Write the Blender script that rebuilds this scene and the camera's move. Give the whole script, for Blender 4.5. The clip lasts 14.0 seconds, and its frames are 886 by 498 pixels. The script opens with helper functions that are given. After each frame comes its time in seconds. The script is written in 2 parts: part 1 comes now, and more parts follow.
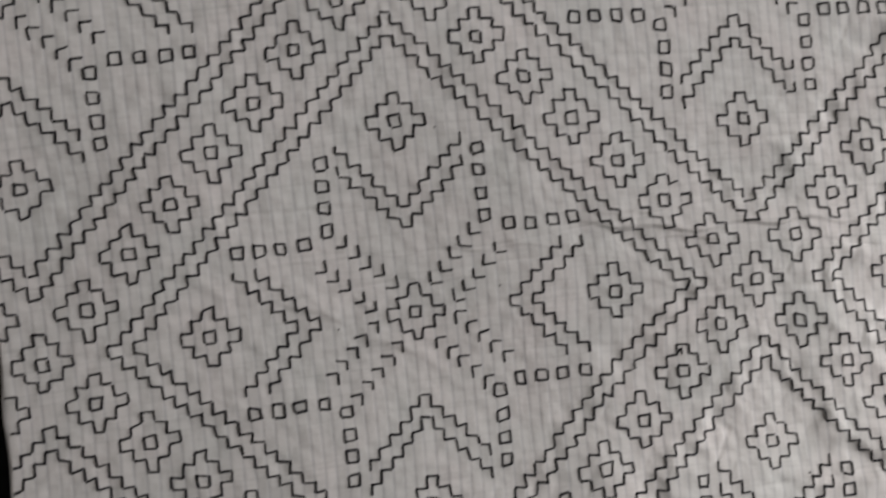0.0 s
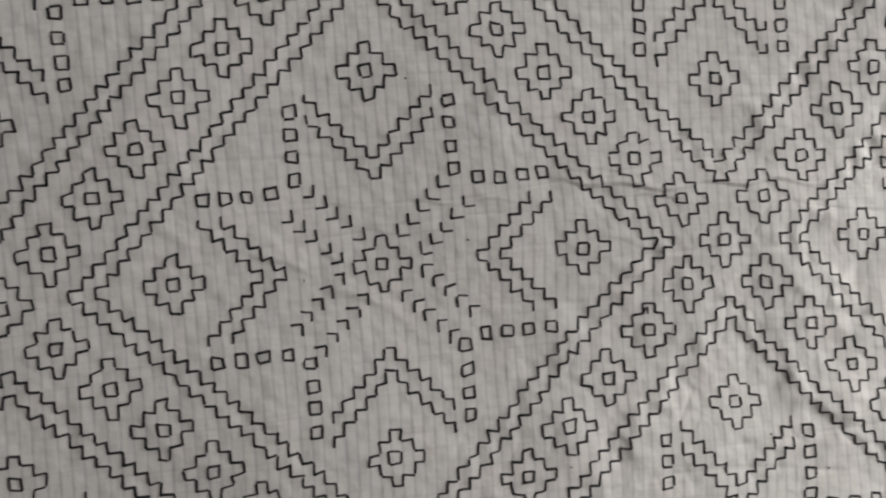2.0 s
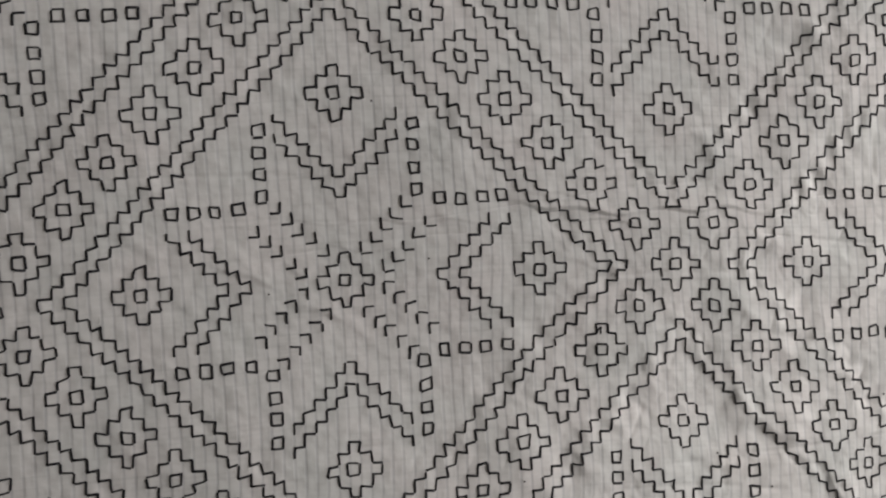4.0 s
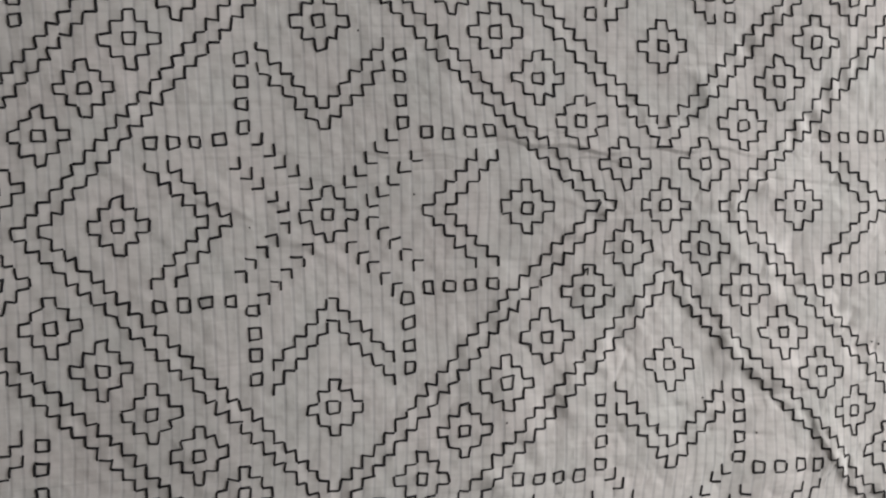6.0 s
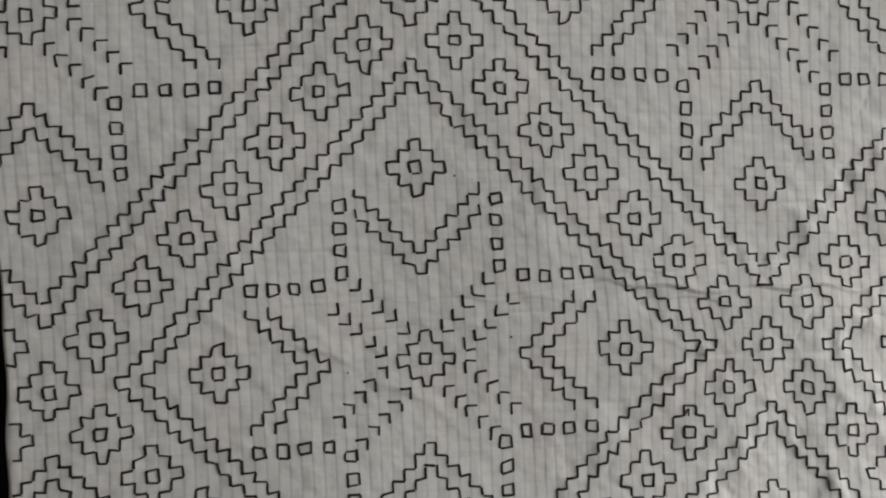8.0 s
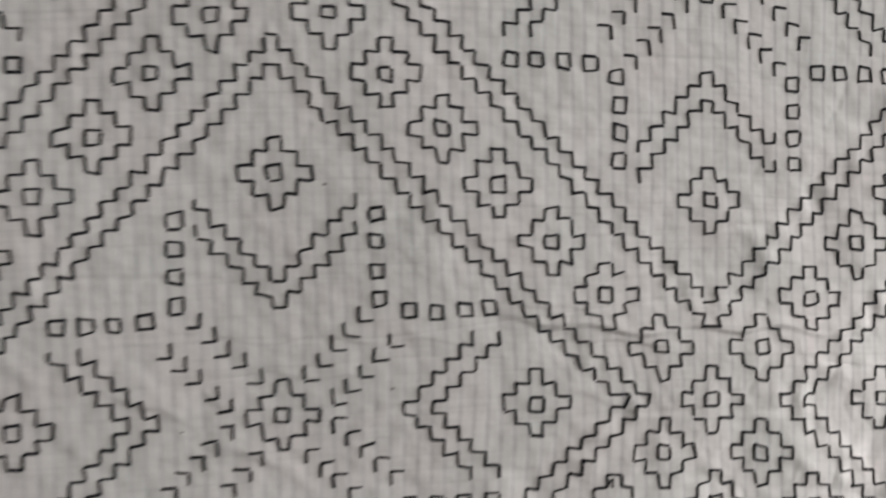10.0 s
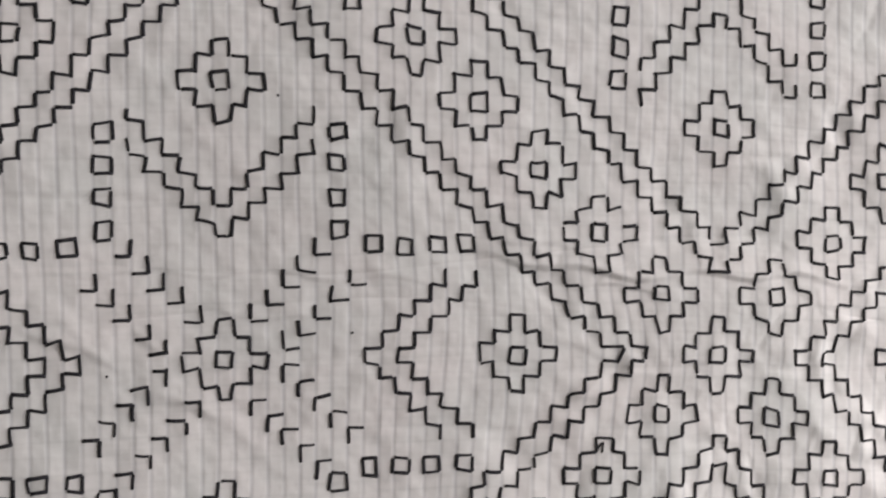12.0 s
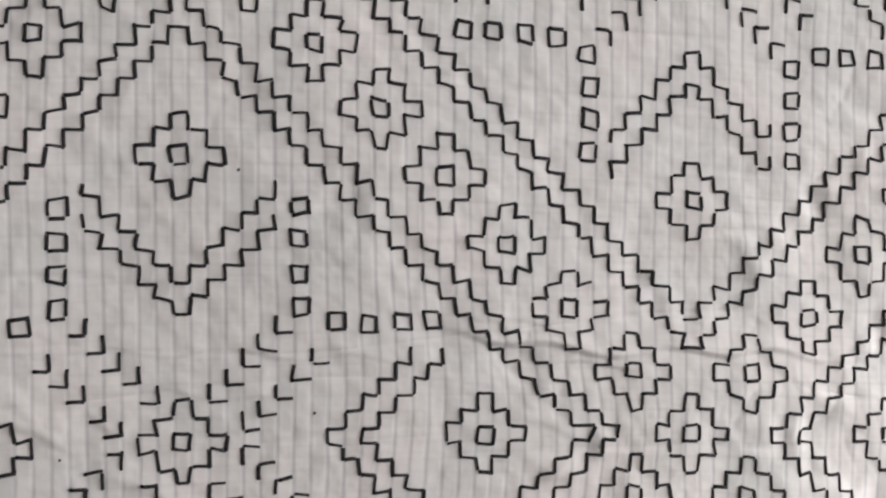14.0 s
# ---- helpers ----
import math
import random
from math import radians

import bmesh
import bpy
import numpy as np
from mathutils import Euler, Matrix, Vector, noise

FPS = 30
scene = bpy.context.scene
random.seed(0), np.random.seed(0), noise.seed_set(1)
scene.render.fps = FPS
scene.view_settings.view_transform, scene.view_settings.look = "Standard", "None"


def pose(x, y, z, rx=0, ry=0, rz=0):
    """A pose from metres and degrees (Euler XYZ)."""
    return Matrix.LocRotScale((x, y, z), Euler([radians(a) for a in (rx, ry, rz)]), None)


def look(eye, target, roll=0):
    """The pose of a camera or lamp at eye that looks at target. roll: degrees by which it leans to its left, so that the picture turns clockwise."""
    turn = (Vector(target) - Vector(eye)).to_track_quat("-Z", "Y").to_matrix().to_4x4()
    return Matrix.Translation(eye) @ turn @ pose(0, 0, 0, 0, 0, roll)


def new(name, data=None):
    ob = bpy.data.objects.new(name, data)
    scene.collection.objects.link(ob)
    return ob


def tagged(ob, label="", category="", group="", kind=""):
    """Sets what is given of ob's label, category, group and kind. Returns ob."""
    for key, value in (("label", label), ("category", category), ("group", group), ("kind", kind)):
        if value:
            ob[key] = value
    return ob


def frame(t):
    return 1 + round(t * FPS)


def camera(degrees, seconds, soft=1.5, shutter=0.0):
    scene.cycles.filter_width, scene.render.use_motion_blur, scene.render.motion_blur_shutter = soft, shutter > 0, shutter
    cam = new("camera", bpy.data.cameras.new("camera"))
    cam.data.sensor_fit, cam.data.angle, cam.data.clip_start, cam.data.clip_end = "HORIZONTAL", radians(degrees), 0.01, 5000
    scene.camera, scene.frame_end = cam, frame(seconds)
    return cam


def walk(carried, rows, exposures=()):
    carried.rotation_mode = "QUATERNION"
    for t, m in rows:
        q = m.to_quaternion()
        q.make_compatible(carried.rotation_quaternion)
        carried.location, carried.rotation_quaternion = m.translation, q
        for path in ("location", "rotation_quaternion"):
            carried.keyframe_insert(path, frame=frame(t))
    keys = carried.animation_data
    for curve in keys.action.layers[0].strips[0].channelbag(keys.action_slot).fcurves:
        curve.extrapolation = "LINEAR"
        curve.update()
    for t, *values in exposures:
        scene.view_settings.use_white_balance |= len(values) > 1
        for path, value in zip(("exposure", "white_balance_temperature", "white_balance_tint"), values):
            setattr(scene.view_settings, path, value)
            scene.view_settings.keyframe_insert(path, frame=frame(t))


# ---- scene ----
U = 0.004        # one counted stitch of the embroidery
Z = 0.76         # height of the cloth's face

# camera: held over the cloth, moving slowly
cam = camera(38.0, 14.0, soft=2.15, shutter=0.5)
PATH = [
    (0, -0.0648, 0.0308, 1.2090, -0.047, -9.778, -5.629),
    (0.2, -0.0681, 0.0283, 1.2071, -0.716, -9.274, -5.384),
    (0.5, -0.0685, 0.0265, 1.2069, -1.242, -8.941, -4.999),
    (1, -0.0683, 0.0238, 1.2053, -1.458, -8.803, -4.751),
    (1.5, -0.0675, 0.0258, 1.2060, -1.594, -9.038, -4.757),
    (2, -0.0674, 0.0234, 1.2050, -1.428, -11.531, -4.283),
    (2.5, -0.0733, 0.0171, 1.2130, -0.887, -12.808, -3.380),
    (3, -0.0730, 0.0138, 1.2197, -0.247, -13.333, -3.006),
    (3.2, -0.0743, 0.0155, 1.2210, -0.202, -13.626, -2.980),
    (5.3, -0.0716, 0.0198, 1.2081, -0.591, -13.629, -3.257),
    (5.5, -0.0713, 0.0156, 1.2068, -1.501, -13.892, -2.808),
    (6, -0.0723, 0.0153, 1.2083, -2.936, -14.349, -1.886),
    (6.3, -0.0734, 0.0173, 1.2069, -1.652, -12.277, -1.213),
    (6.5, -0.0756, 0.0204, 1.2073, -1.078, -11.163, -1.080),
    (7, -0.0651, 0.0316, 1.2044, 0.314, -9.713, -1.899),
    (7.2, -0.0695, 0.0329, 1.2082, 0.665, -10.254, -2.570),
    (9.3, -0.0746, 0.0362, 1.1942, 1.327, -10.336, -1.774),
    (9.5, -0.0644, 0.0444, 1.1748, 0.130, -11.087, -1.525),
    (10, -0.0304, 0.0528, 1.1191, -0.640, -12.165, -1.180),
    (10.2, -0.0164, 0.0691, 1.1034, -1.877, -11.592, -1.006),
    (10.5, -0.0193, 0.0511, 1.0755, 0.022, -12.308, -0.970),
    (10.8, -0.0179, 0.0398, 1.0711, -0.620, -11.865, -0.941),
    (11, -0.0221, 0.0364, 1.0643, -0.947, -11.940, -0.924),
    (11.5, -0.0173, 0.0361, 1.0652, -1.893, -11.552, -0.522),
    (12, -0.0132, 0.0372, 1.0750, -1.566, -12.111, 0.085),
    (12.5, -0.0114, 0.0384, 1.0765, -0.557, -12.510, 0.305),
    (13, -0.0104, 0.0380, 1.0754, -0.168, -12.484, 0.233),
    (13.5, -0.0093, 0.0412, 1.0719, -0.145, -12.442, 0.233),
    (14, -0.0053, 0.0471, 1.0683, 0.020, -12.494, 0.101),
]

EXPOSURE = [(0, -0.68, 6540, 11), (1, -0.71, 6600, 9), (2, -0.65, 6600, 9), (3, -0.66, 6620, 10), (5.5, -0.80, 6540, 9), (6, -0.69, 6560, 10), (6.5, -0.44, 6540, 10), (7, -0.53, 6640, 10), (7.2, -0.65, 6600, 9),
            (9.5, -0.75, 6480, 5), (10, -0.48, 6540, 10), (10.5, -0.18, 6560, 12), (11, 0.0, 6520, 13), (11.5, -0.06, 6520, 12), (12, -0.18, 6540, 13), (12.5, -0.21, 6560, 13), (13, -0.20, 6560, 12), (13.5, -0.20, 6560, 12), (14, -0.12, 6500, 12)]
walk(cam, [(t, pose(x, y, z, rx, ry, rz)) for t, x, y, z, rx, ry, rz in PATH], EXPOSURE)

# daylight: overcast sky outside, one unseen window added beside the table
world = bpy.data.worlds.new("sky")
scene.world = world
world.use_nodes = True
sky = world.node_tree.nodes.new("ShaderNodeTexSky")
sky.sky_type, sky.sun_disc = "NISHITA", False
sky.sun_elevation, sky.sun_rotation = radians(34), radians(43)
world.node_tree.nodes["Background"].inputs[1].default_value = 0.1
world.node_tree.links.new(sky.outputs[0], world.node_tree.nodes["Background"].inputs[0])

# area lamp in the added window opening, to light the cloth from its right
WINDOW_X, WINDOW_Y, WINDOW_Z, WINDOW_W, WINDOW_H = 1.27, 0.36, 1.5, 1.80, 1.3
lamp = bpy.data.lights.new("added_window_light", "AREA")
lamp.shape, lamp.size, lamp.size_y, lamp.energy, lamp.color = "RECTANGLE", WINDOW_W, WINDOW_H, 50, (1.02, 0.985, 0.965)
new("added_window_light", lamp).matrix_world = look((WINDOW_X, WINDOW_Y, WINDOW_Z), (0, WINDOW_Y, WINDOW_Z))

# hazy sun added through the same window, to brighten the cloth's lower right
added_sun = bpy.data.lights.new("added_sun", "SUN")
added_sun.energy, added_sun.angle, added_sun.color = 1.6, radians(4), (1.0, 0.98, 0.95)
new("added_sun", added_sun).matrix_world = look((3.0, 3.2, 3.0), (0, 0, 0))


# ---- materials ----
def material(name, rough=0.8):
    m = bpy.data.materials.new(name)
    m.use_nodes = True
    b = m.node_tree.nodes["Principled BSDF"]
    b.inputs["Roughness"].default_value = rough
    return m, m.node_tree.nodes, m.node_tree.links, b


def noise_node(n, l, vec, scale, detail=4, rough=0.55):
    t = n.new("ShaderNodeTexNoise")
    t.inputs["Scale"].default_value, t.inputs["Detail"].default_value, t.inputs["Roughness"].default_value = scale, detail, rough
    if vec:
        l.new(vec, t.inputs["Vector"])
    return t.outputs["Fac"]


def math_node(n, l, op, a, b=None):
    t = n.new("ShaderNodeMath")
    t.operation = op
    for k, v in enumerate((a, b)):
        if v is None:
            continue
        if isinstance(v, (int, float)):
            t.inputs[k].default_value = v
        else:
            l.new(v, t.inputs[k])
    return t.outputs[0]


def ranged(n, l, v, a, b, c, d):
    t = n.new("ShaderNodeMapRange")
    l.new(v, t.inputs[0])
    for k, q in zip((1, 2, 3, 4), (a, b, c, d)):
        t.inputs[k].default_value = q
    return t.outputs[0]


def blend(n, l, fac, a, b):
    t = n.new("ShaderNodeMix")
    t.data_type = "RGBA"
    l.new(fac, t.inputs[0])
    for k, v in ((6, a), (7, b)):
        if isinstance(v, tuple):
            t.inputs[k].default_value = (*v, 1)
        else:
            l.new(v, t.inputs[k])
    return t.outputs[2]


def bumped(n, l, b, height, strength, distance, under=None):
    t = n.new("ShaderNodeBump")
    t.inputs["Strength"].default_value, t.inputs["Distance"].default_value = strength, distance
    l.new(height, t.inputs["Height"])
    if under:
        l.new(under, t.inputs["Normal"])
    l.new(t.outputs[0], b.inputs["Normal"])
    return t.outputs[0]


def fabric_material():
    """Unbleached cotton with thin grey warp stripes, one to each stitch; the map counts stitches."""
    m, n, l, b = material("striped_cotton", 0.9)
    uv = n.new("ShaderNodeUVMap").outputs[0]
    sep = n.new("ShaderNodeSeparateXYZ")
    l.new(uv, sep.inputs[0])
    # slow wander of the woven stripes
    wander = math_node(n, l, "MULTIPLY", math_node(n, l, "SUBTRACT", noise_node(n, l, uv, 0.22, 2), 0.5), 0.22)
    col = math_node(n, l, "ADD", sep.outputs[0], wander)
    away = math_node(n, l, "ABSOLUTE", math_node(n, l, "SUBTRACT", math_node(n, l, "FRACT", col), 0.5))
    line = ranged(n, l, away, 0.03, 0.185, 1, 0)
    # along a stripe the dyed yarn fades in and out
    stretch = n.new("ShaderNodeMapping")
    stretch.inputs["Scale"].default_value = (1.0, 0.18, 1)
    l.new(uv, stretch.inputs[0])
    fade = ranged(n, l, noise_node(n, l, stretch.outputs[0], 0.9, 3), 0.3, 0.7, 0.5, 1.0)
    stripe = math_node(n, l, "MULTIPLY", line, fade)
    # faint weft streaks
    across = n.new("ShaderNodeMapping")
    across.inputs["Scale"].default_value = (0.12, 2.2, 1)
    l.new(uv, across.inputs[0])
    weft = noise_node(n, l, across.outputs[0], 1.0, 3)
    yarn = noise_node(n, l, uv, 9.0, 3)
    # faint weft lines that show only here and there
    row = math_node(n, l, "ADD", sep.outputs[1], wander)
    gap = math_node(n, l, "ABSOLUTE", math_node(n, l, "SUBTRACT", math_node(n, l, "FRACT", row), 0.5))
    shows = ranged(n, l, noise_node(n, l, across.outputs[0], 0.6, 3), 0.45, 0.7, 0, 1)
    check = math_node(n, l, "MULTIPLY", ranged(n, l, gap, 0.04, 0.17, 1, 0), shows)
    stain = noise_node(n, l, uv, 0.13, 4)
    base = blend(n, l, ranged(n, l, stain, 0.35, 0.65, 0, 1), (0.585, 0.585, 0.568), (0.636, 0.606, 0.592))
    base = blend(n, l, ranged(n, l, weft, 0.5, 0.75, 0, 0.5), base, (0.50, 0.492, 0.475))
    base = blend(n, l, ranged(n, l, yarn, 0.4, 0.8, 0, 0.22), base, (0.50, 0.488, 0.475))
    base = blend(n, l, math_node(n, l, "MULTIPLY", stripe, 0.40), base, (0.29, 0.298, 0.325))
    base = blend(n, l, math_node(n, l, "MULTIPLY", check, 0.20), base, (0.33, 0.335, 0.33))
    l.new(base, b.inputs["Base Color"])
    groove = math_node(n, l, "SUBTRACT", math_node(n, l, "MULTIPLY", yarn, 0.15), math_node(n, l, "MULTIPLY", line, 0.5))
    crumple = noise_node(n, l, uv, 0.5, 1.5, 0.5)
    first = bumped(n, l, b, crumple, 0.45, 0.0022)
    bumped(n, l, b, groove, 0.3, 0.0003, first)
    return m


def thread_material():
    m, n, l, b = material("black_cotton_thread", 0.75)
    pos = n.new("ShaderNodeNewGeometry").outputs["Position"]
    worn = noise_node(n, l, pos, 60, 3)
    fluff = noise_node(n, l, pos, 2600, 2)
    isl = n.new("ShaderNodeObjectInfo").outputs["Random"]
    base = blend(n, l, ranged(n, l, worn, 0.35, 0.7, 0, 1), (0.010, 0.010, 0.012), (0.018, 0.017, 0.021))
    base = blend(n, l, ranged(n, l, isl, 0.7, 1, 0, 0.5), base, (0.027, 0.026, 0.032))
    l.new(base, b.inputs["Base Color"])
    b.inputs["Specular IOR Level"].default_value = 0.25
    bumped(n, l, b, fluff, 0.6, 0.0002)
    return m


def plain_material(name, a, b2, scale, rough, bump=0.2):
    m, n, l, b = material(name, rough)
    pos = n.new("ShaderNodeNewGeometry").outputs["Position"]
    big, fine = noise_node(n, l, pos, scale, 4), noise_node(n, l, pos, scale * 30, 3)
    base = blend(n, l, ranged(n, l, big, 0.3, 0.7, 0, 1), a, b2)
    l.new(base, b.inputs["Base Color"])
    l.new(ranged(n, l, fine, 0.3, 0.7, rough - 0.08, rough + 0.08), b.inputs["Roughness"])
    bumped(n, l, b, fine, bump, 0.001)
    return m


FABRIC, THREAD = fabric_material(), thread_material()
BLACK = plain_material("black_table_cover", (0.004, 0.004, 0.004), (0.007, 0.007, 0.007), 6, 0.9)
BLACK.node_tree.nodes["Principled BSDF"].inputs["Specular IOR Level"].default_value = 0.1
PLASTER = plain_material("plaster", (0.40, 0.39, 0.37), (0.46, 0.45, 0.43), 1.5, 0.9)
CEMENT = plain_material("cement_floor", (0.22, 0.21, 0.20), (0.30, 0.29, 0.27), 2.0, 0.6)
PAINT = plain_material("window_paint", (0.66, 0.65, 0.62), (0.72, 0.71, 0.68), 4.0, 0.5)


# ---- building helpers ----
def mesh_object(name, verts, faces, mat, parent=None, smooth=False):
    me = bpy.data.meshes.new(name)
    me.from_pydata(verts, [], faces)
    me.materials.append(mat)
    if smooth:
        me.polygons.foreach_set("use_smooth", [True] * len(me.polygons))
    me.update()
    ob = new(name, me)
    ob.parent = parent
    return ob


def part(name, bm, mat, parent=None, label=""):
    me = bpy.data.meshes.new(name)
    bm.normal_update()
    bm.to_mesh(me)
    bm.free()
    me.materials.append(mat)
    ob = new(name, me)
    ob.parent = parent
    return tagged(ob, label)


def box(bm, lo, hi, bevel=0.0):
    made = bmesh.ops.create_cube(bm, size=1)["verts"]
    bmesh.ops.transform(bm, verts=made, matrix=Matrix.LocRotScale(
        [(a + b) / 2 for a, b in zip(lo, hi)], None, [b - a for a, b in zip(lo, hi)]))
    if bevel:
        edges = list({e for v in made for e in v.link_edges})
        bmesh.ops.bevel(bm, geom=edges, offset=bevel, segments=2, affect="EDGES", profile=0.5)
    return bm


def boxed(name, lo, hi, mat, parent=None, bevel=0.0, label=""):
    return part(name, box(bmesh.new(), lo, hi, bevel), mat, parent, label)


# ---- the room that closes the place ----
X0, X1, Y0, Y1, TOP = -2.2, 1.15, -2.0, 2.0, 2.7
tagged(boxed("floor", (X0 - 0.15, Y0 - 0.15, -0.1), (X1 + 0.15, Y1 + 0.15, 0), CEMENT), "smooth grey cement floor", "floor", kind="structure")
tagged(boxed("ceiling", (X0 - 0.15, Y0 - 0.15, TOP), (X1 + 0.15, Y1 + 0.15, TOP + 0.1), PLASTER), "plain grey plastered ceiling", "ceiling", kind="structure")
for name, lo, hi in (("wall_west", (X0 - 0.15, Y0 - 0.15, 0), (X0, Y1 + 0.15, TOP)),
                     ("wall_north", (X0, Y1, 0), (X1, Y1 + 0.15, TOP)), ("wall_south", (X0, Y0 - 0.15, 0), (X1, Y0, TOP))):
    tagged(boxed(name, lo, hi, PLASTER), "plain grey plastered wall", "wall", kind="structure")
# unseen window opening, sized so its edges bound the sun patch on the cloth
wl, wr, wb, wt = WINDOW_Y - WINDOW_W / 2, WINDOW_Y + WINDOW_W / 2, WINDOW_Z - WINDOW_H / 2, WINDOW_Z + WINDOW_H / 2
bm = bmesh.new()
for lo, hi in (((X1, Y0 - 0.15, 0), (X1 + 0.15, Y1 + 0.15, wb)), ((X1, Y0 - 0.15, wt), (X1 + 0.15, Y1 + 0.15, TOP)),
               ((X1, Y0 - 0.15, wb), (X1 + 0.15, wl, wt)), ((X1, wr, wb), (X1 + 0.15, Y1 + 0.15, wt))):
    box(bm, lo, hi)
tagged(part("wall_east", bm, PLASTER), "plain grey plastered wall with an added window opening", "wall", kind="structure")
window = tagged(new("added_window"), "unseen painted window frame added in plastered wall", "window", kind="structure")
window.location = (X1 + 0.1, WINDOW_Y, wb)
for name, lo, hi in (("window_sill", (-0.02, -WINDOW_W / 2, 0), (0.04, WINDOW_W / 2, 0.04)), ("head", (-0.02, -WINDOW_W / 2, WINDOW_H - 0.04), (0.04, WINDOW_W / 2, WINDOW_H)),
                     ("jamb", (-0.02, -WINDOW_W / 2, 0.04), (0.04, 0.04 - WINDOW_W / 2, WINDOW_H - 0.04)), ("jamb", (-0.02, WINDOW_W / 2 - 0.04, 0.04), (0.04, WINDOW_W / 2, WINDOW_H - 0.04))):
    boxed(name, lo, hi, PAINT, window, 0.004)

# ---- the table under the cloth ----
TX, TY, TW, TD = 0.12, 0.02, 1.3, 0.9
TABLE_TOP = Z - 0.004
table = tagged(new("table"), "plain table with a matt black top under the cloth", "table")
table.location = (TX, TY, 0)
boxed("tabletop", (-TW / 2, -TD / 2, TABLE_TOP - 0.03), (TW / 2, TD / 2, TABLE_TOP), BLACK, table, 0.006)
for sx in (-1, 1):
    boxed("apron", (sx * 0.56 - 0.012, -0.33, 0.64), (sx * 0.56 + 0.012, 0.33, TABLE_TOP - 0.03), BLACK, table, 0.002)
    for sy in (-1, 1):
        boxed("leg", (sx * 0.56 - 0.03, sy * 0.36 - 0.03, 0), (sx * 0.56 + 0.03, sy * 0.36 + 0.03, TABLE_TOP - 0.03), BLACK, table, 0.004)
for sy in (-1, 1):
    boxed("apron", (-0.53, sy * 0.36 - 0.012, 0.64), (0.53, sy * 0.36 + 0.012, TABLE_TOP - 0.03), BLACK, table, 0.002)

# ---- the cloth ----
# all in stitches counted from the middle of a diamond: how the cloth is drawn out of square, and which motifs sit off the count
WARP_X = (0.16, -0.01, -0.37, -0.05, 0.28, -0.61, -0.00, -0.06, 0.17, 0.73)
WARP_Y = (0.38, 0.26, -0.34, -0.61, 0.26, -0.12, -0.05, -0.12, 0.24, 0.51)
NUDGE = {(43, 25): (0.14, -0.43), (48, -16): (0.57, -0.43), (52, -20): (-0.60, 0.31), (25, 18): (0.16, -0.22), (-16, -16): (0.16, -0.21), (-32, -15): (-0.27, -0.18), (18, 0): (0.48, 0.21), (24, 8): (-0.31, -0.20), (48, 16): (0.37, 0.23), (7, -8): (-0.02, 0.14), (-32, 0): (0.02, -0.20), (-24, 8): (0.22, 0.27), (-16, 16): (-0.23, -0.06), (40, -8): (-0.07, -0.10), (25, -18): (0.14, 0.12), (15, -7): (-0.45, 0.21), (32, 7.5): (0.16, 0.04), (46, 0): (-0.09, 0.23), (0, 17): (0.01, 0.17), (-17, 25): (0.30, -0.10), (-25, 24): (-0.25, -0.04), (16, 16): (-0.14, 0.09), (7, -14): (-0.03, -0.24), (44, 12): (-0.10, -0.37)}

# where the crossing was sewn tight and where the loose corner was drawn aside: place, shift, reach
PULLS = [(25.6, 0.4, 0.40, 0.03, 2.6), (32.0, -1.5, -0.14, 0.24, 2.4), (28.0, 3.0, -0.05, 0.16, 2.2), (32.0, -6.2, 0.18, 0.38, 1.5), (28.6, -4.3, -0.20, 0.06, 2.0),
         (32.5, -23.0, 0.60, -0.28, 4.0), (45.5, -25.0, 1.05, -0.20, 4.0), (39.0, -20.0, 0.05, -0.20, 2.5), (20.0, -25.0, 0.24, -0.08, 4.0), (54.0, -21.0, -0.32, 0.05, 2.5), (53.2, -26.2, -0.40, -0.22, 1.6)]

rng = np.random.default_rng(7)


def warp(a, b):
    p, q = np.clip(a / 32, -1.15, 1.6), np.clip(b / 32, -0.85, 1.05)
    terms = (1, p, q, p * p, p * q, q * q, p ** 3, p * p * q, p * q * q, q ** 3)
    x, y = a + sum(c * v for c, v in zip(WARP_X, terms)), b + sum(c * v for c, v in zip(WARP_Y, terms))
    # local pulls of the hand sewing, each felt for a few stitches round it
    total, dx, dy = 0.25, 0.0, 0.0
    for (i, j), (mx, my) in NUDGE.items():
        near = np.exp(((a - i) ** 2 + (b - j) ** 2) / -40.5)
        total, dx, dy = total + near, dx + mx * near, dy + my * near
    x, y = x + dx / total, y + dy / total
    for i, j, mx, my, reach in PULLS:
        near = np.exp(((a - i) ** 2 + (b - j) ** 2) / (-2 * reach * reach))
        x, y = x + mx * near, y + my * near
    return x, y


def waves(length, count, seed):
    r = np.random.default_rng(seed)
    ang, k = r.uniform(0, math.pi, count), 2 * math.pi / (length * r.uniform(0.7, 1.5, count))
    return k * np.cos(ang), k * np.sin(ang), r.uniform(0, 6.283, count), count


def field(w, a, b):
    """A random smooth relief of about unit height."""
    kx, ky, ph, count = w
    return np.sin(np.multiply.outer(a, kx) + np.multiply.outer(b, ky) + ph).sum(-1) * math.sqrt(2 / count)


def smooth(lo, hi, v):
    s = np.clip((v - lo) / (hi - lo), 0, 1)
    return s * s * (3 - 2 * s)


BILLOW, RIPPLE, CRUSH, UNEVEN = waves(26, 14, 3), waves(9.5, 18, 5), waves(6.0, 16, 9), waves(15, 10, 12)
PINCH, PATCH, WEFT_FOLD, PUCKER, RADIATE = waves(3.0, 16, 21), waves(7, 12, 33), waves(11, 10, 41), waves(2.3, 16, 52), waves(4.6, 14, 61)
EDGE_LEFT, EDGE_RIGHT, EDGE_LOW, EDGE_HIGH = -35.4, 84.0, -60.0, 68.0
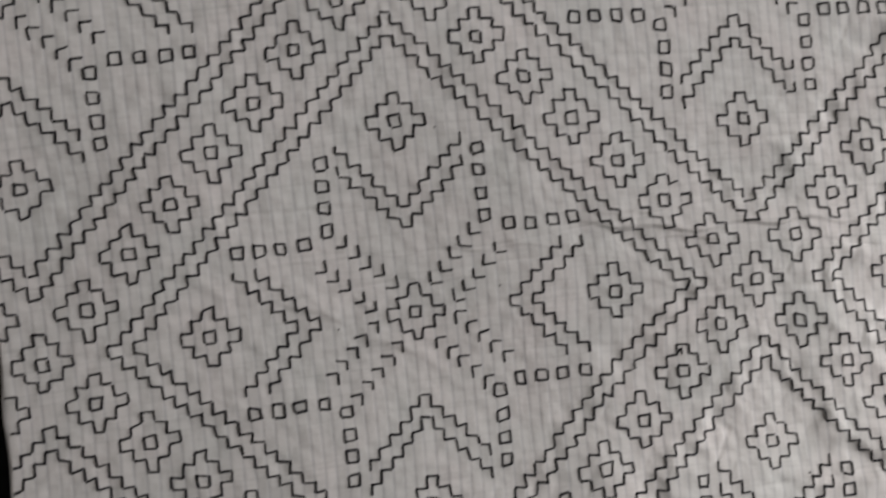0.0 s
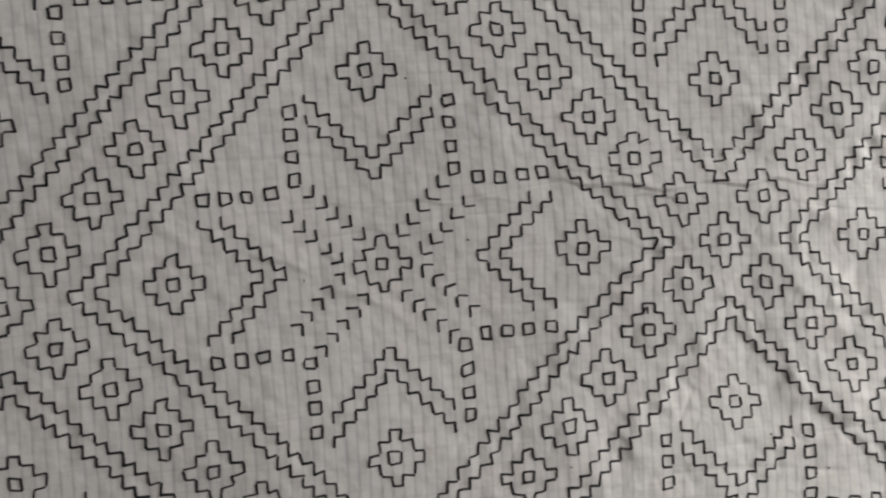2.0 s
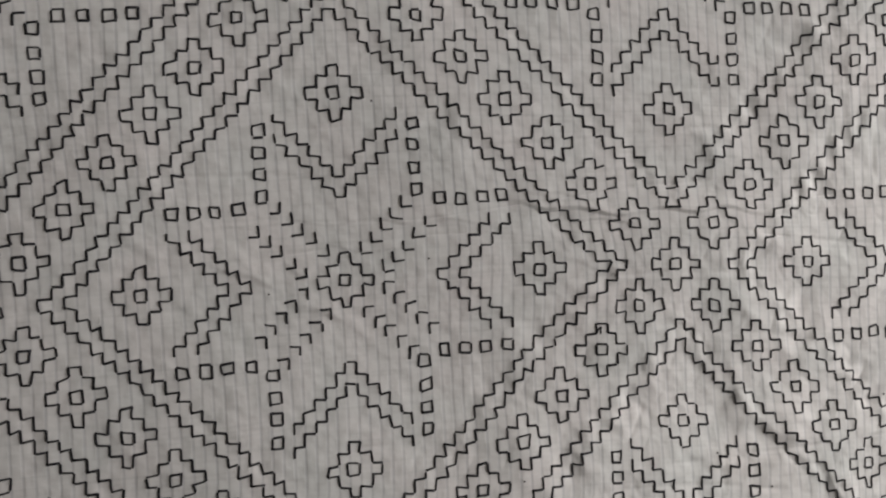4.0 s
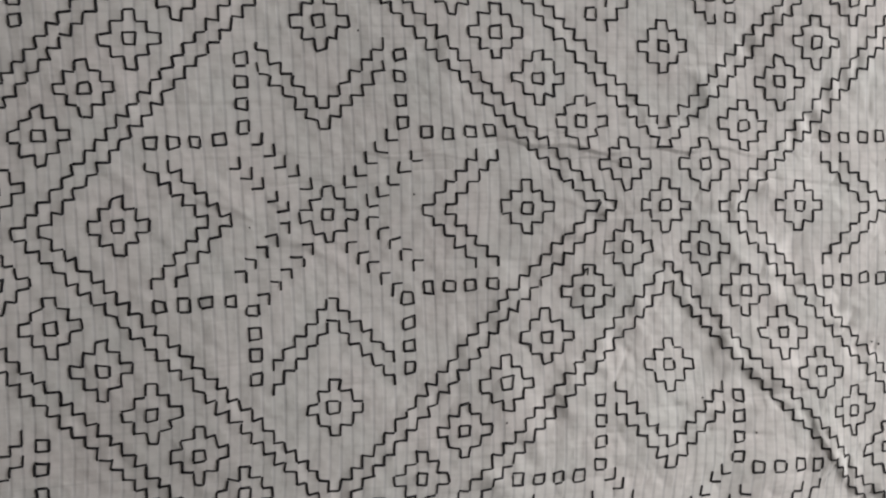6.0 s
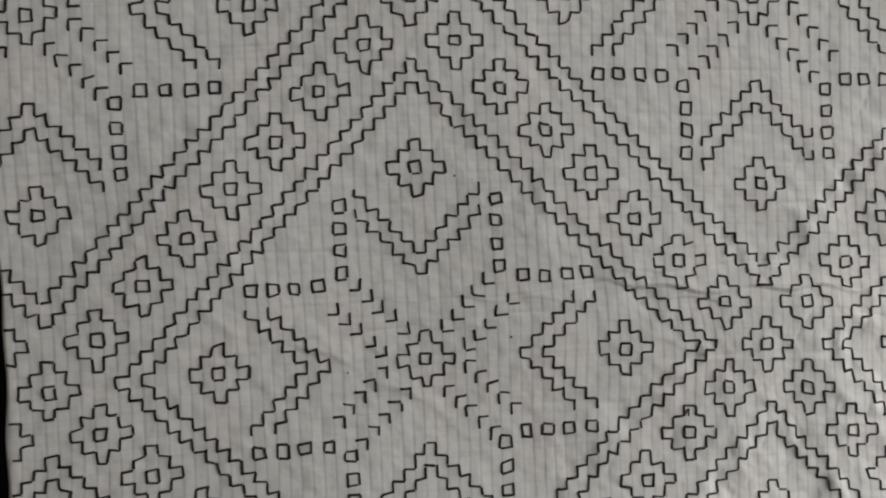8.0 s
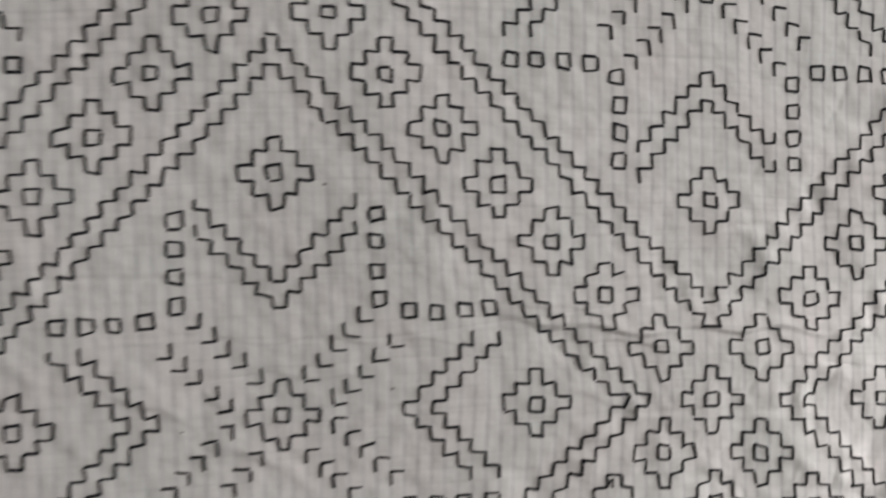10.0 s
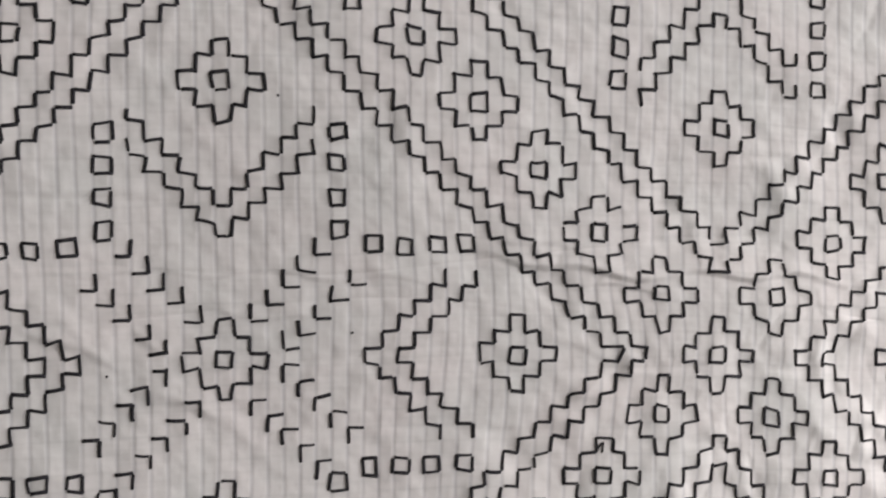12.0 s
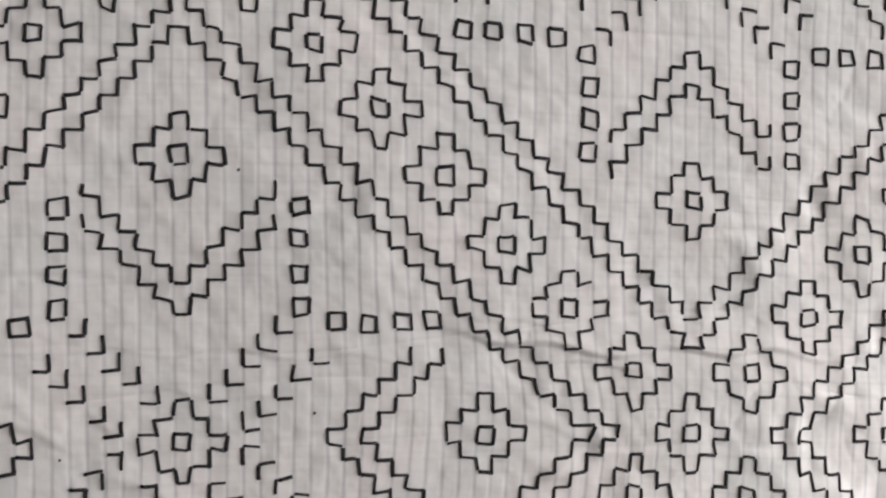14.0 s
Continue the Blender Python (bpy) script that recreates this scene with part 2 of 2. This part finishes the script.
# pressed folds: start, end, height, half width in stitches; each rises gently and drops off steeply
FOLDS = [((16.5, 6.3), (28.5, 5.0), 1.25, 0.36), ((29.5, 5.3), (38, 5.5), 1.2, 0.30), ((37, 5.5), (44, 5.0), 0.6, 0.36), ((22, 4.6), (28, 4.3), 0.55, 0.25), ((17, 7.6), (22, 6.9), 0.5, 0.3), ((-10, 5.6), (8, 5.2), 0.2, 0.25),
         ((20, 0.9), (24, -0.4), 0.3, 0.25), ((46, -20.3), (52, -28.5), 0.55, 0.40), ((52, -28), (52.3, -36), 0.4, 0.30),
         ((-24, -9), (-10, -23), 0.2, 0.3), ((14, -9), (22, -16), 0.25, 0.4), ((-12, 2.6), (-6.5, -0.3), 0.65, 0.40), ((-5, -1.9), (0, -3.6), 0.65, 0.45), ((-5.5, 2.2), (-3.5, 0.6), 0.4, 0.3), ((4, 5.2), (12, 4.7), 0.35, 0.28), ((-1, 3.1), (5, 2.4), 0.25, 0.25)]


def diamond(a, b):
    """Steps from the middle of the diamond that a, b lies in."""
    s, d = (a + b + 32) % 64 - 32, (a - b + 32) % 64 - 32
    return np.maximum(np.abs(s), np.abs(d))


def gathers(a, b):
    """Short folds that run out square from the seams, where the thread holds the cloth tight."""
    s, d = (a + b + 32) % 64 - 32, (a - b + 32) % 64 - 32
    across = np.abs(s) > np.abs(d)
    along = np.where(across, d, s)
    side = 13.7 * (np.floor((a + b + 32) / 64) + 2 * np.floor((a - b + 32) / 64)) + np.where(across, np.sign(s), 3 * np.sign(d)) * 9.1
    m = np.maximum(np.abs(s), np.abs(d))
    fade = smooth(0, 7, np.abs(np.abs(s) - np.abs(d)))
    return fade * np.exp(-((m - 24.4) / np.where(m < 24.4, 3.6, 2.2)) ** 2) * field(RADIATE, along, 0.22 * m + side)


def relief(a, b):
    """Height of the cloth, metres, over its mean."""
    a, b = np.asarray(a, float), np.asarray(b, float)
    loose = 0.22 + 0.95 * smooth(6, 46, a - 0.8 * b)
    h = 0.00050 * field(BILLOW, a, b) + loose * 0.00026 * field(RIPPLE, a, b)
    # short soft crumples that come and go
    here, there = smooth(-0.3, 1.2, field(PATCH, a, b)), smooth(-0.4, 1.1, field(PATCH, b + 50, a))
    h -= loose * (0.00042 * here * np.exp(-np.abs(field(CRUSH, a, b)) * 2.2) + 0.00018 * there * np.exp(-np.abs(field(PINCH, a, b)) * 2.0))
    # shallow creases along the weft
    h -= (0.45 + 0.35 * loose) * 0.00050 * (0.25 + 0.75 * here) * np.exp(-np.abs(field(WEFT_FOLD, a * 0.25, b * 1.6)) * 5)
    # the running lines of stitches draw the cloth in, with small puckers beside them
    pull, d = 0.6 + 0.4 * np.tanh(field(UNEVEN, a, b)), diamond(a, b)
    seam = np.exp(-((d - 25.5) / 1.9) ** 2)
    h -= (0.25 + 0.4 * loose) * pull * 0.00040 * np.exp(-((d - 25.3) / 0.9) ** 2)
    h += (0.12 + loose) * 0.00020 * seam * field(PUCKER, a, b)
    h += (0.10 + 0.9 * loose) * (0.4 + 0.6 * here) * 0.00056 * gathers(a, b)
    # between the lines the rosettes of the bands stand up as small cushions
    ra, rb = (a + 2) % 4 - 2, (b + 2) % 4 - 2
    h += (0.1 + loose) * pull * 0.00060 * np.exp(-(ra * ra + rb * rb) / 2.2) * smooth(28, 30, d)
    # and each band stands fuller than the cloth inside the diamonds
    h += (0.05 + loose) * (0.55 + 0.45 * pull) * 0.00062 * smooth(23.7, 25.4, d)
    for (ax, ay), (bx, by), deep, wide in FOLDS:
        dx, dy = bx - ax, by - ay
        t = ((a - ax) * dx + (b - ay) * dy) / (dx * dx + dy * dy)
        off = ((a - ax) * dy - (b - ay) * dx) / math.hypot(dx, dy) + 0.25 * np.sin(a * 0.9 + ay)
        ends = smooth(-0.15, 0.2, t) * smooth(1.15, 0.8, t)
        h += 0.0009 * deep * ends * np.exp(np.minimum(off, 0) / 1.4) * smooth(1.1 * wide, -0.6 * wide, off)
    rim = np.minimum(np.minimum(a - EDGE_LEFT, EDGE_RIGHT - a), np.minimum(b - EDGE_LOW, EDGE_HIGH - b))
    return np.clip(h, -0.0030, 0.0040) * (0.5 + 0.5 * smooth(-1, 5, rim)) - 0.00015 * smooth(0.2, 0.0, rim)


def place(a, b, lift=0.0):
    """World places of points of the cloth."""
    a, b = np.asarray(a, float), np.asarray(b, float)
    x, y = warp(a, b)
    x = x + 0.10 * np.sin(0.21 * b + 0.13 * a) * smooth(8, 40, a)
    return np.stack([U * x, U * y, Z + relief(a, b) + lift], -1)


cloth = tagged(new("embroidered_cloth"), "wrinkled off-white striped cotton cloth with black geometric embroidery", "cloth")


def build_fabric():
    # woven finely where the cloth lies under the lens, coarser far out
    ga = np.concatenate([np.linspace(EDGE_LEFT, 56, 540), np.linspace(56, EDGE_RIGHT, 50)[1:]])
    gb = np.concatenate([np.linspace(EDGE_LOW, -31, 50)[:-1], np.linspace(-31, 2.6, 200)[:-1], np.linspace(2.6, 7.4, 76), np.linspace(7.4, 36, 168)[1:], np.linspace(36, EDGE_HIGH, 50)[1:]])
    na, nb = len(ga), len(gb)
    A, B = np.meshgrid(ga, gb)
    # the left edge is folded under and runs a little uneven
    A = A + (0.16 * np.sin(B * 0.23) + 0.10 * np.sin(B * 0.71 + 1)) * smooth(EDGE_LEFT + 2, EDGE_LEFT, A)
    verts = place(A, B).reshape(-1, 3)
    uv = np.stack([A, B], -1).reshape(-1, 2)
    i = np.arange(na * nb).reshape(nb, na)
    faces = np.stack([i[:-1, :-1], i[:-1, 1:], i[1:, 1:], i[1:, :-1]], -1).reshape(-1, 4).tolist()
    ring = np.concatenate([i[0, :-1], i[:-1, -1], i[-1, :0:-1], i[:0:-1, 0]])
    mid = verts.mean(0)
    out = verts[ring] - mid
    out[:, 2] = 0
    out /= np.linalg.norm(out, axis=1)[:, None]
    bulge, foot = verts[ring] + out * 0.0005, verts[ring] + out * 0.0002
    bulge[:, 2] -= 0.0007
    foot[:, 2] = TABLE_TOP + 0.0002
    n0, k = len(verts), len(ring)
    j = np.arange(k)
    for top, low in ((ring, n0 + j), (n0 + j, n0 + k + j)):
        faces += np.stack([top, low, np.roll(low, -1), np.roll(top, -1)], -1).tolist()
    faces.append((n0 + k + j)[::-1].tolist())
    verts = np.concatenate([verts, bulge, foot])
    uv = np.concatenate([uv, uv[ring], uv[ring]])
    ob = mesh_object("fabric", verts.tolist(), faces, FABRIC, cloth, True)
    layer = ob.data.uv_layers.new(name="count")
    loops = np.empty(len(ob.data.loops), dtype=np.int32)
    ob.data.loops.foreach_get("vertex_index", loops)
    layer.data.foreach_set("uv", uv[loops].astype(np.float32).ravel())
    return tagged(ob, "off-white cotton with thin grey woven stripes")


build_fabric()

# ---- the embroidery: a running thread to each line, that dips under the cloth at every hole ----
ALONG = np.array([0.0, 0.07, 0.3, 0.7, 0.93, 1.0])
GIRTH = np.array([0.70, 1.08, 0.98, 0.98, 1.08, 0.70])
RISE = np.array([-0.13, 0.025, 0.05, 0.05, 0.025, -0.13])
TURNS = np.arange(6) * math.pi / 3
HALF_THREAD = 0.100
MOTIFS = {"rosette": "black hand-stitched stepped rosette", "stepped_line": "black hand-stitched staircase line", "chevron": "black hand-stitched stepped chevron",
          "small_square": "black hand-stitched small square", "corner_mark": "black hand-stitched corner mark", "centre_square": "black hand-stitched centre square"}


# single holes pricked off the count, and a rosette with a stitch left out
SLIPS = {(24.5, 0.5): (0.48, 0.12), (24.5, -0.5): (0.10, 0.04), (26.5, 0.5): (0.18, 0.10), (26.5, -0.5): (0.0, 0.04), (31.5, 5.5): (-0.25, 0.05), (32.5, 5.5): (0.05, 0.1), (33.5, -1.5): (0.4, 0.0)}
LEFT_OUT = {(24, 8): 2}


def stitched(name, corners, parent, shift=(0, 0), slack=0.088, closed=False, girth=1.0, left_out=None):
    """One line of stitches from corner to corner, counted in stitches."""
    c = np.array(corners, float)
    holes = np.clip(rng.normal(0, 1, c.shape), -2, 2) * (0.65 * slack, slack)
    if closed:
        holes[-1] = holes[0]
    c = c + holes + shift + np.array([SLIPS.get((float(x), float(y)), (0, 0)) for x, y in corners])
    a, b = c[:-1] + rng.normal(0, 0.03, (len(c) - 1, 2)), c[1:] + rng.normal(0, 0.03, (len(c) - 1, 2))
    # stitches that run over the folded edge end there
    a[:, 0], b[:, 0] = np.maximum(a[:, 0], EDGE_LEFT + 0.1), np.maximum(b[:, 0], EDGE_LEFT + 0.1)
    keep = (np.maximum(a, b)[:, 0] > EDGE_LEFT + 0.35) & (np.maximum(a, b)[:, 0] < EDGE_RIGHT - 0.5) \
        & (np.minimum(a, b)[:, 1] > EDGE_LOW + 0.5) & (np.maximum(a, b)[:, 1] < EDGE_HIGH - 0.5)
    if left_out is not None:
        keep[left_out] = False
    a, b = a[keep], b[keep]
    n = len(a)
    if not n:
        return None
    way = b - a
    way /= np.linalg.norm(way, axis=1)[:, None]
    # most stitches run a little past the hole of the next, a few fall short of it
    a, b = a - way * rng.normal(0.035, 0.05, (n, 1)), b + way * rng.normal(0.035, 0.05, (n, 1))
    side = np.stack([-way[:, 1], way[:, 0]], -1)
    half = girth * HALF_THREAD * rng.uniform(0.76, 1.22, (n, 1, 1))
    bow = rng.normal(0, 0.03, (n, 1))
    line = a[:, None] + ALONG[None, :, None] * (b - a)[:, None] + (bow * 4 * ALONG * (1 - ALONG))[..., None] * side[:, None]
    g = line[:, :, None] + (half * GIRTH[None, :, None] * np.cos(TURNS))[..., None] * side[:, None, None]
    pts = place(g[..., 0], g[..., 1])
    pts[..., 2] = (Z + relief(line[..., 0], line[..., 1]) + RISE * U)[..., None] + half * GIRTH[None, :, None] * np.sin(TURNS) * 0.6 * U
    k = np.arange(6)
    first = np.arange(n * 6 - 1)[:, None] * 6
    s, t = first + k, first + (k + 1) % 6
    faces = np.stack([s, s + 6, t + 6, t], -1).reshape(-1, 4).tolist()
    last = n * 36 - 1
    faces += [list(range(6)), [last - q for q in range(6)]]
    return tagged(mesh_object(name, pts.reshape(-1, 3).tolist(), faces, THREAD, parent, True), MOTIFS.get(name, ""))


SQUARE = [(-0.5, -0.5), (0.5, -0.5), (0.5, 0.5), (-0.5, 0.5), (-0.5, -0.5)]
ARM = [(0.5, 2.5), (0.5, 1.5), (1.5, 1.5), (1.5, 0.5), (2.5, 0.5)]
FOOT = [(0.41 if y > 2 else x, y) for x, y in ARM]       # the lower arm narrows towards its end
CROSS = ARM + [(x, -y) for x, y in FOOT[::-1]] + [(-x, -y) for x, y in FOOT] + [(-x, y) for x, y in ARM[::-1]] + [ARM[0]]


def moved(corners, x, y):
    return [(a + x, b + y) for a, b in corners]


def inside(x, y, r=3):
    return EDGE_LEFT - r < x < EDGE_RIGHT + r and EDGE_LOW - r < y < EDGE_HIGH + r


def rosette(x, y):
    if not inside(x, y):
        return
    shift = rng.normal(0, 0.05, 2)
    flower = stitched("rosette", moved(CROSS, x, y), cloth, shift, closed=True, left_out=LEFT_OUT.get((x, y)))
    if flower:
        stitched("centre_square", moved(SQUARE, x, y), flower, shift + rng.normal(0, 0.05, 2), 0.07, closed=True)


def stairs(r, sx, sy, cx, cy):
    """One side of a diamond's stepped outline, from its upright tip to its sideways tip."""
    pts, x, y = [(0.5, r)], 0.5, r
    while y > 0.6:
        y -= 1
        pts.append((x, y))
        x += 1
        pts.append((x, y))
    if sx > 0:
        pts.insert(0, (-0.5, r))
    if sy > 0:
        pts.append((r, -0.5))
    return [(cx + sx * a, cy + sy * b) for a, b in pts]


def chevron(tip, upright, s, cx, cy):
    """A stepped arrow that points at the diamond's middle."""
    sides = []
    for m in (-1, 1):
        pts = [(0.5, tip)]
        for k in range(5):
            pts += [(0.5 + k, tip + k + 1), (1.5 + k, tip + k + 1)] if upright else []
        if upright:
            back = (cx, cy, s, m) == (32, 32, -1, 1)      # here the last stitch was sewn backwards
            pts.append((5.5, tip + (4.1 if back else 6)))
            sides.append([(cx + m * a, cy + s * b) for a, b in pts])
        else:
            pts = [(tip, 0.5)]
            for k in range(5):
                pts += [(tip + k + 1, 0.5 + k), (tip + k + 1, 1.5 + k)]
            sides.append([(cx + s * a, cy + m * b) for a, b in pts])
    return sides[0][::-1] + sides[1]


def medallion(cx, cy):
    """All that one diamond holds, with its double stepped outline."""
    for r in (24.5, 26.5):
        for sx in (-1, 1):
            for sy in (-1, 1):
                stitched("stepped_line", stairs(r, sx, sy, cx, cy), cloth)
    rosette(cx, cy)
    for s in (-1, 1):
        rosette(cx, cy + 17 * s)
        rosette(cx + 18 * s, cy)
        for tip in (7.5, 9.5):
            stitched("chevron", chevron(tip, True, s, cx, cy), cloth)
            stitched("chevron", chevron(tip + 1, False, s, cx, cy), cloth)
        for m in (-1, 1):
            for k in range(4):
                for x, y in ((7, 8 + 2 * k), (9 + 2 * k, 7)):
                    x, y = cx + s * x, cy + m * y
                    if inside(x, y):
                        stitched("small_square", moved(SQUARE, x, y), cloth, rng.normal(0, 0.06, 2), 0.075, closed=True)
            for k in range(5):
                for x, y in ((1.5 + k, 2.5 + k), (3.5 + k, 0.5 + k)):
                    x, y = cx + s * x, cy + m * y
                    if inside(x, y):
                        stitched("corner_mark", [(x, y + m), (x, y), (x + s, y)], cloth, rng.normal(0, 0.05, 2), 0.05)


MIDDLES = [(i, j) for i in range(-64, 129, 32) for j in range(-96, 129, 32) if (i // 32 + j // 32) % 2 == 0 and inside(i, j, 26)]
for cx, cy in MIDDLES:
    medallion(cx, cy)

# rosettes in the bands between the diamonds
BAND = set()
for i in range(-96, 161, 4):
    for j in range(-128, 161, 4):
        if (i + j) % 64 == 32 or (i - j) % 64 == 32:
            BAND.add((i, j))
for i, j in sorted(BAND):
    rosette(i, j)

# specks of thread, and a bunched end above one rosette
for a, b, size in ((3.4, 16.1, 0.09), (7.7, 1.5, 0.09), (-7.0, -0.7, 0.08), (40.7, -21.6, 0.10), (15.8, -19.6, 0.09), (54.05, -13.3, 0.10), (54.85, -13.6, 0.12), (35.3, -18.2, 0.10)):
    bm = bmesh.new()
    bmesh.ops.create_icosphere(bm, subdivisions=2, radius=size * U)
    for v in bm.verts:
        v.co *= 1 + 0.3 * noise.noise(v.co * 900)
        v.co.z *= 0.5
    bmesh.ops.translate(bm, verts=bm.verts, vec=Vector(place(a, b, 0.02 * U).tolist()))
    part("knot", bm, THREAD, cloth, "small black thread knot")
tuft = stitched("thread_end", [(23.55, -6.4), (24.0, -5.75), (23.9, -6.35)], cloth, slack=0.08, girth=0.8)
tagged(tuft, "bunched black thread end")
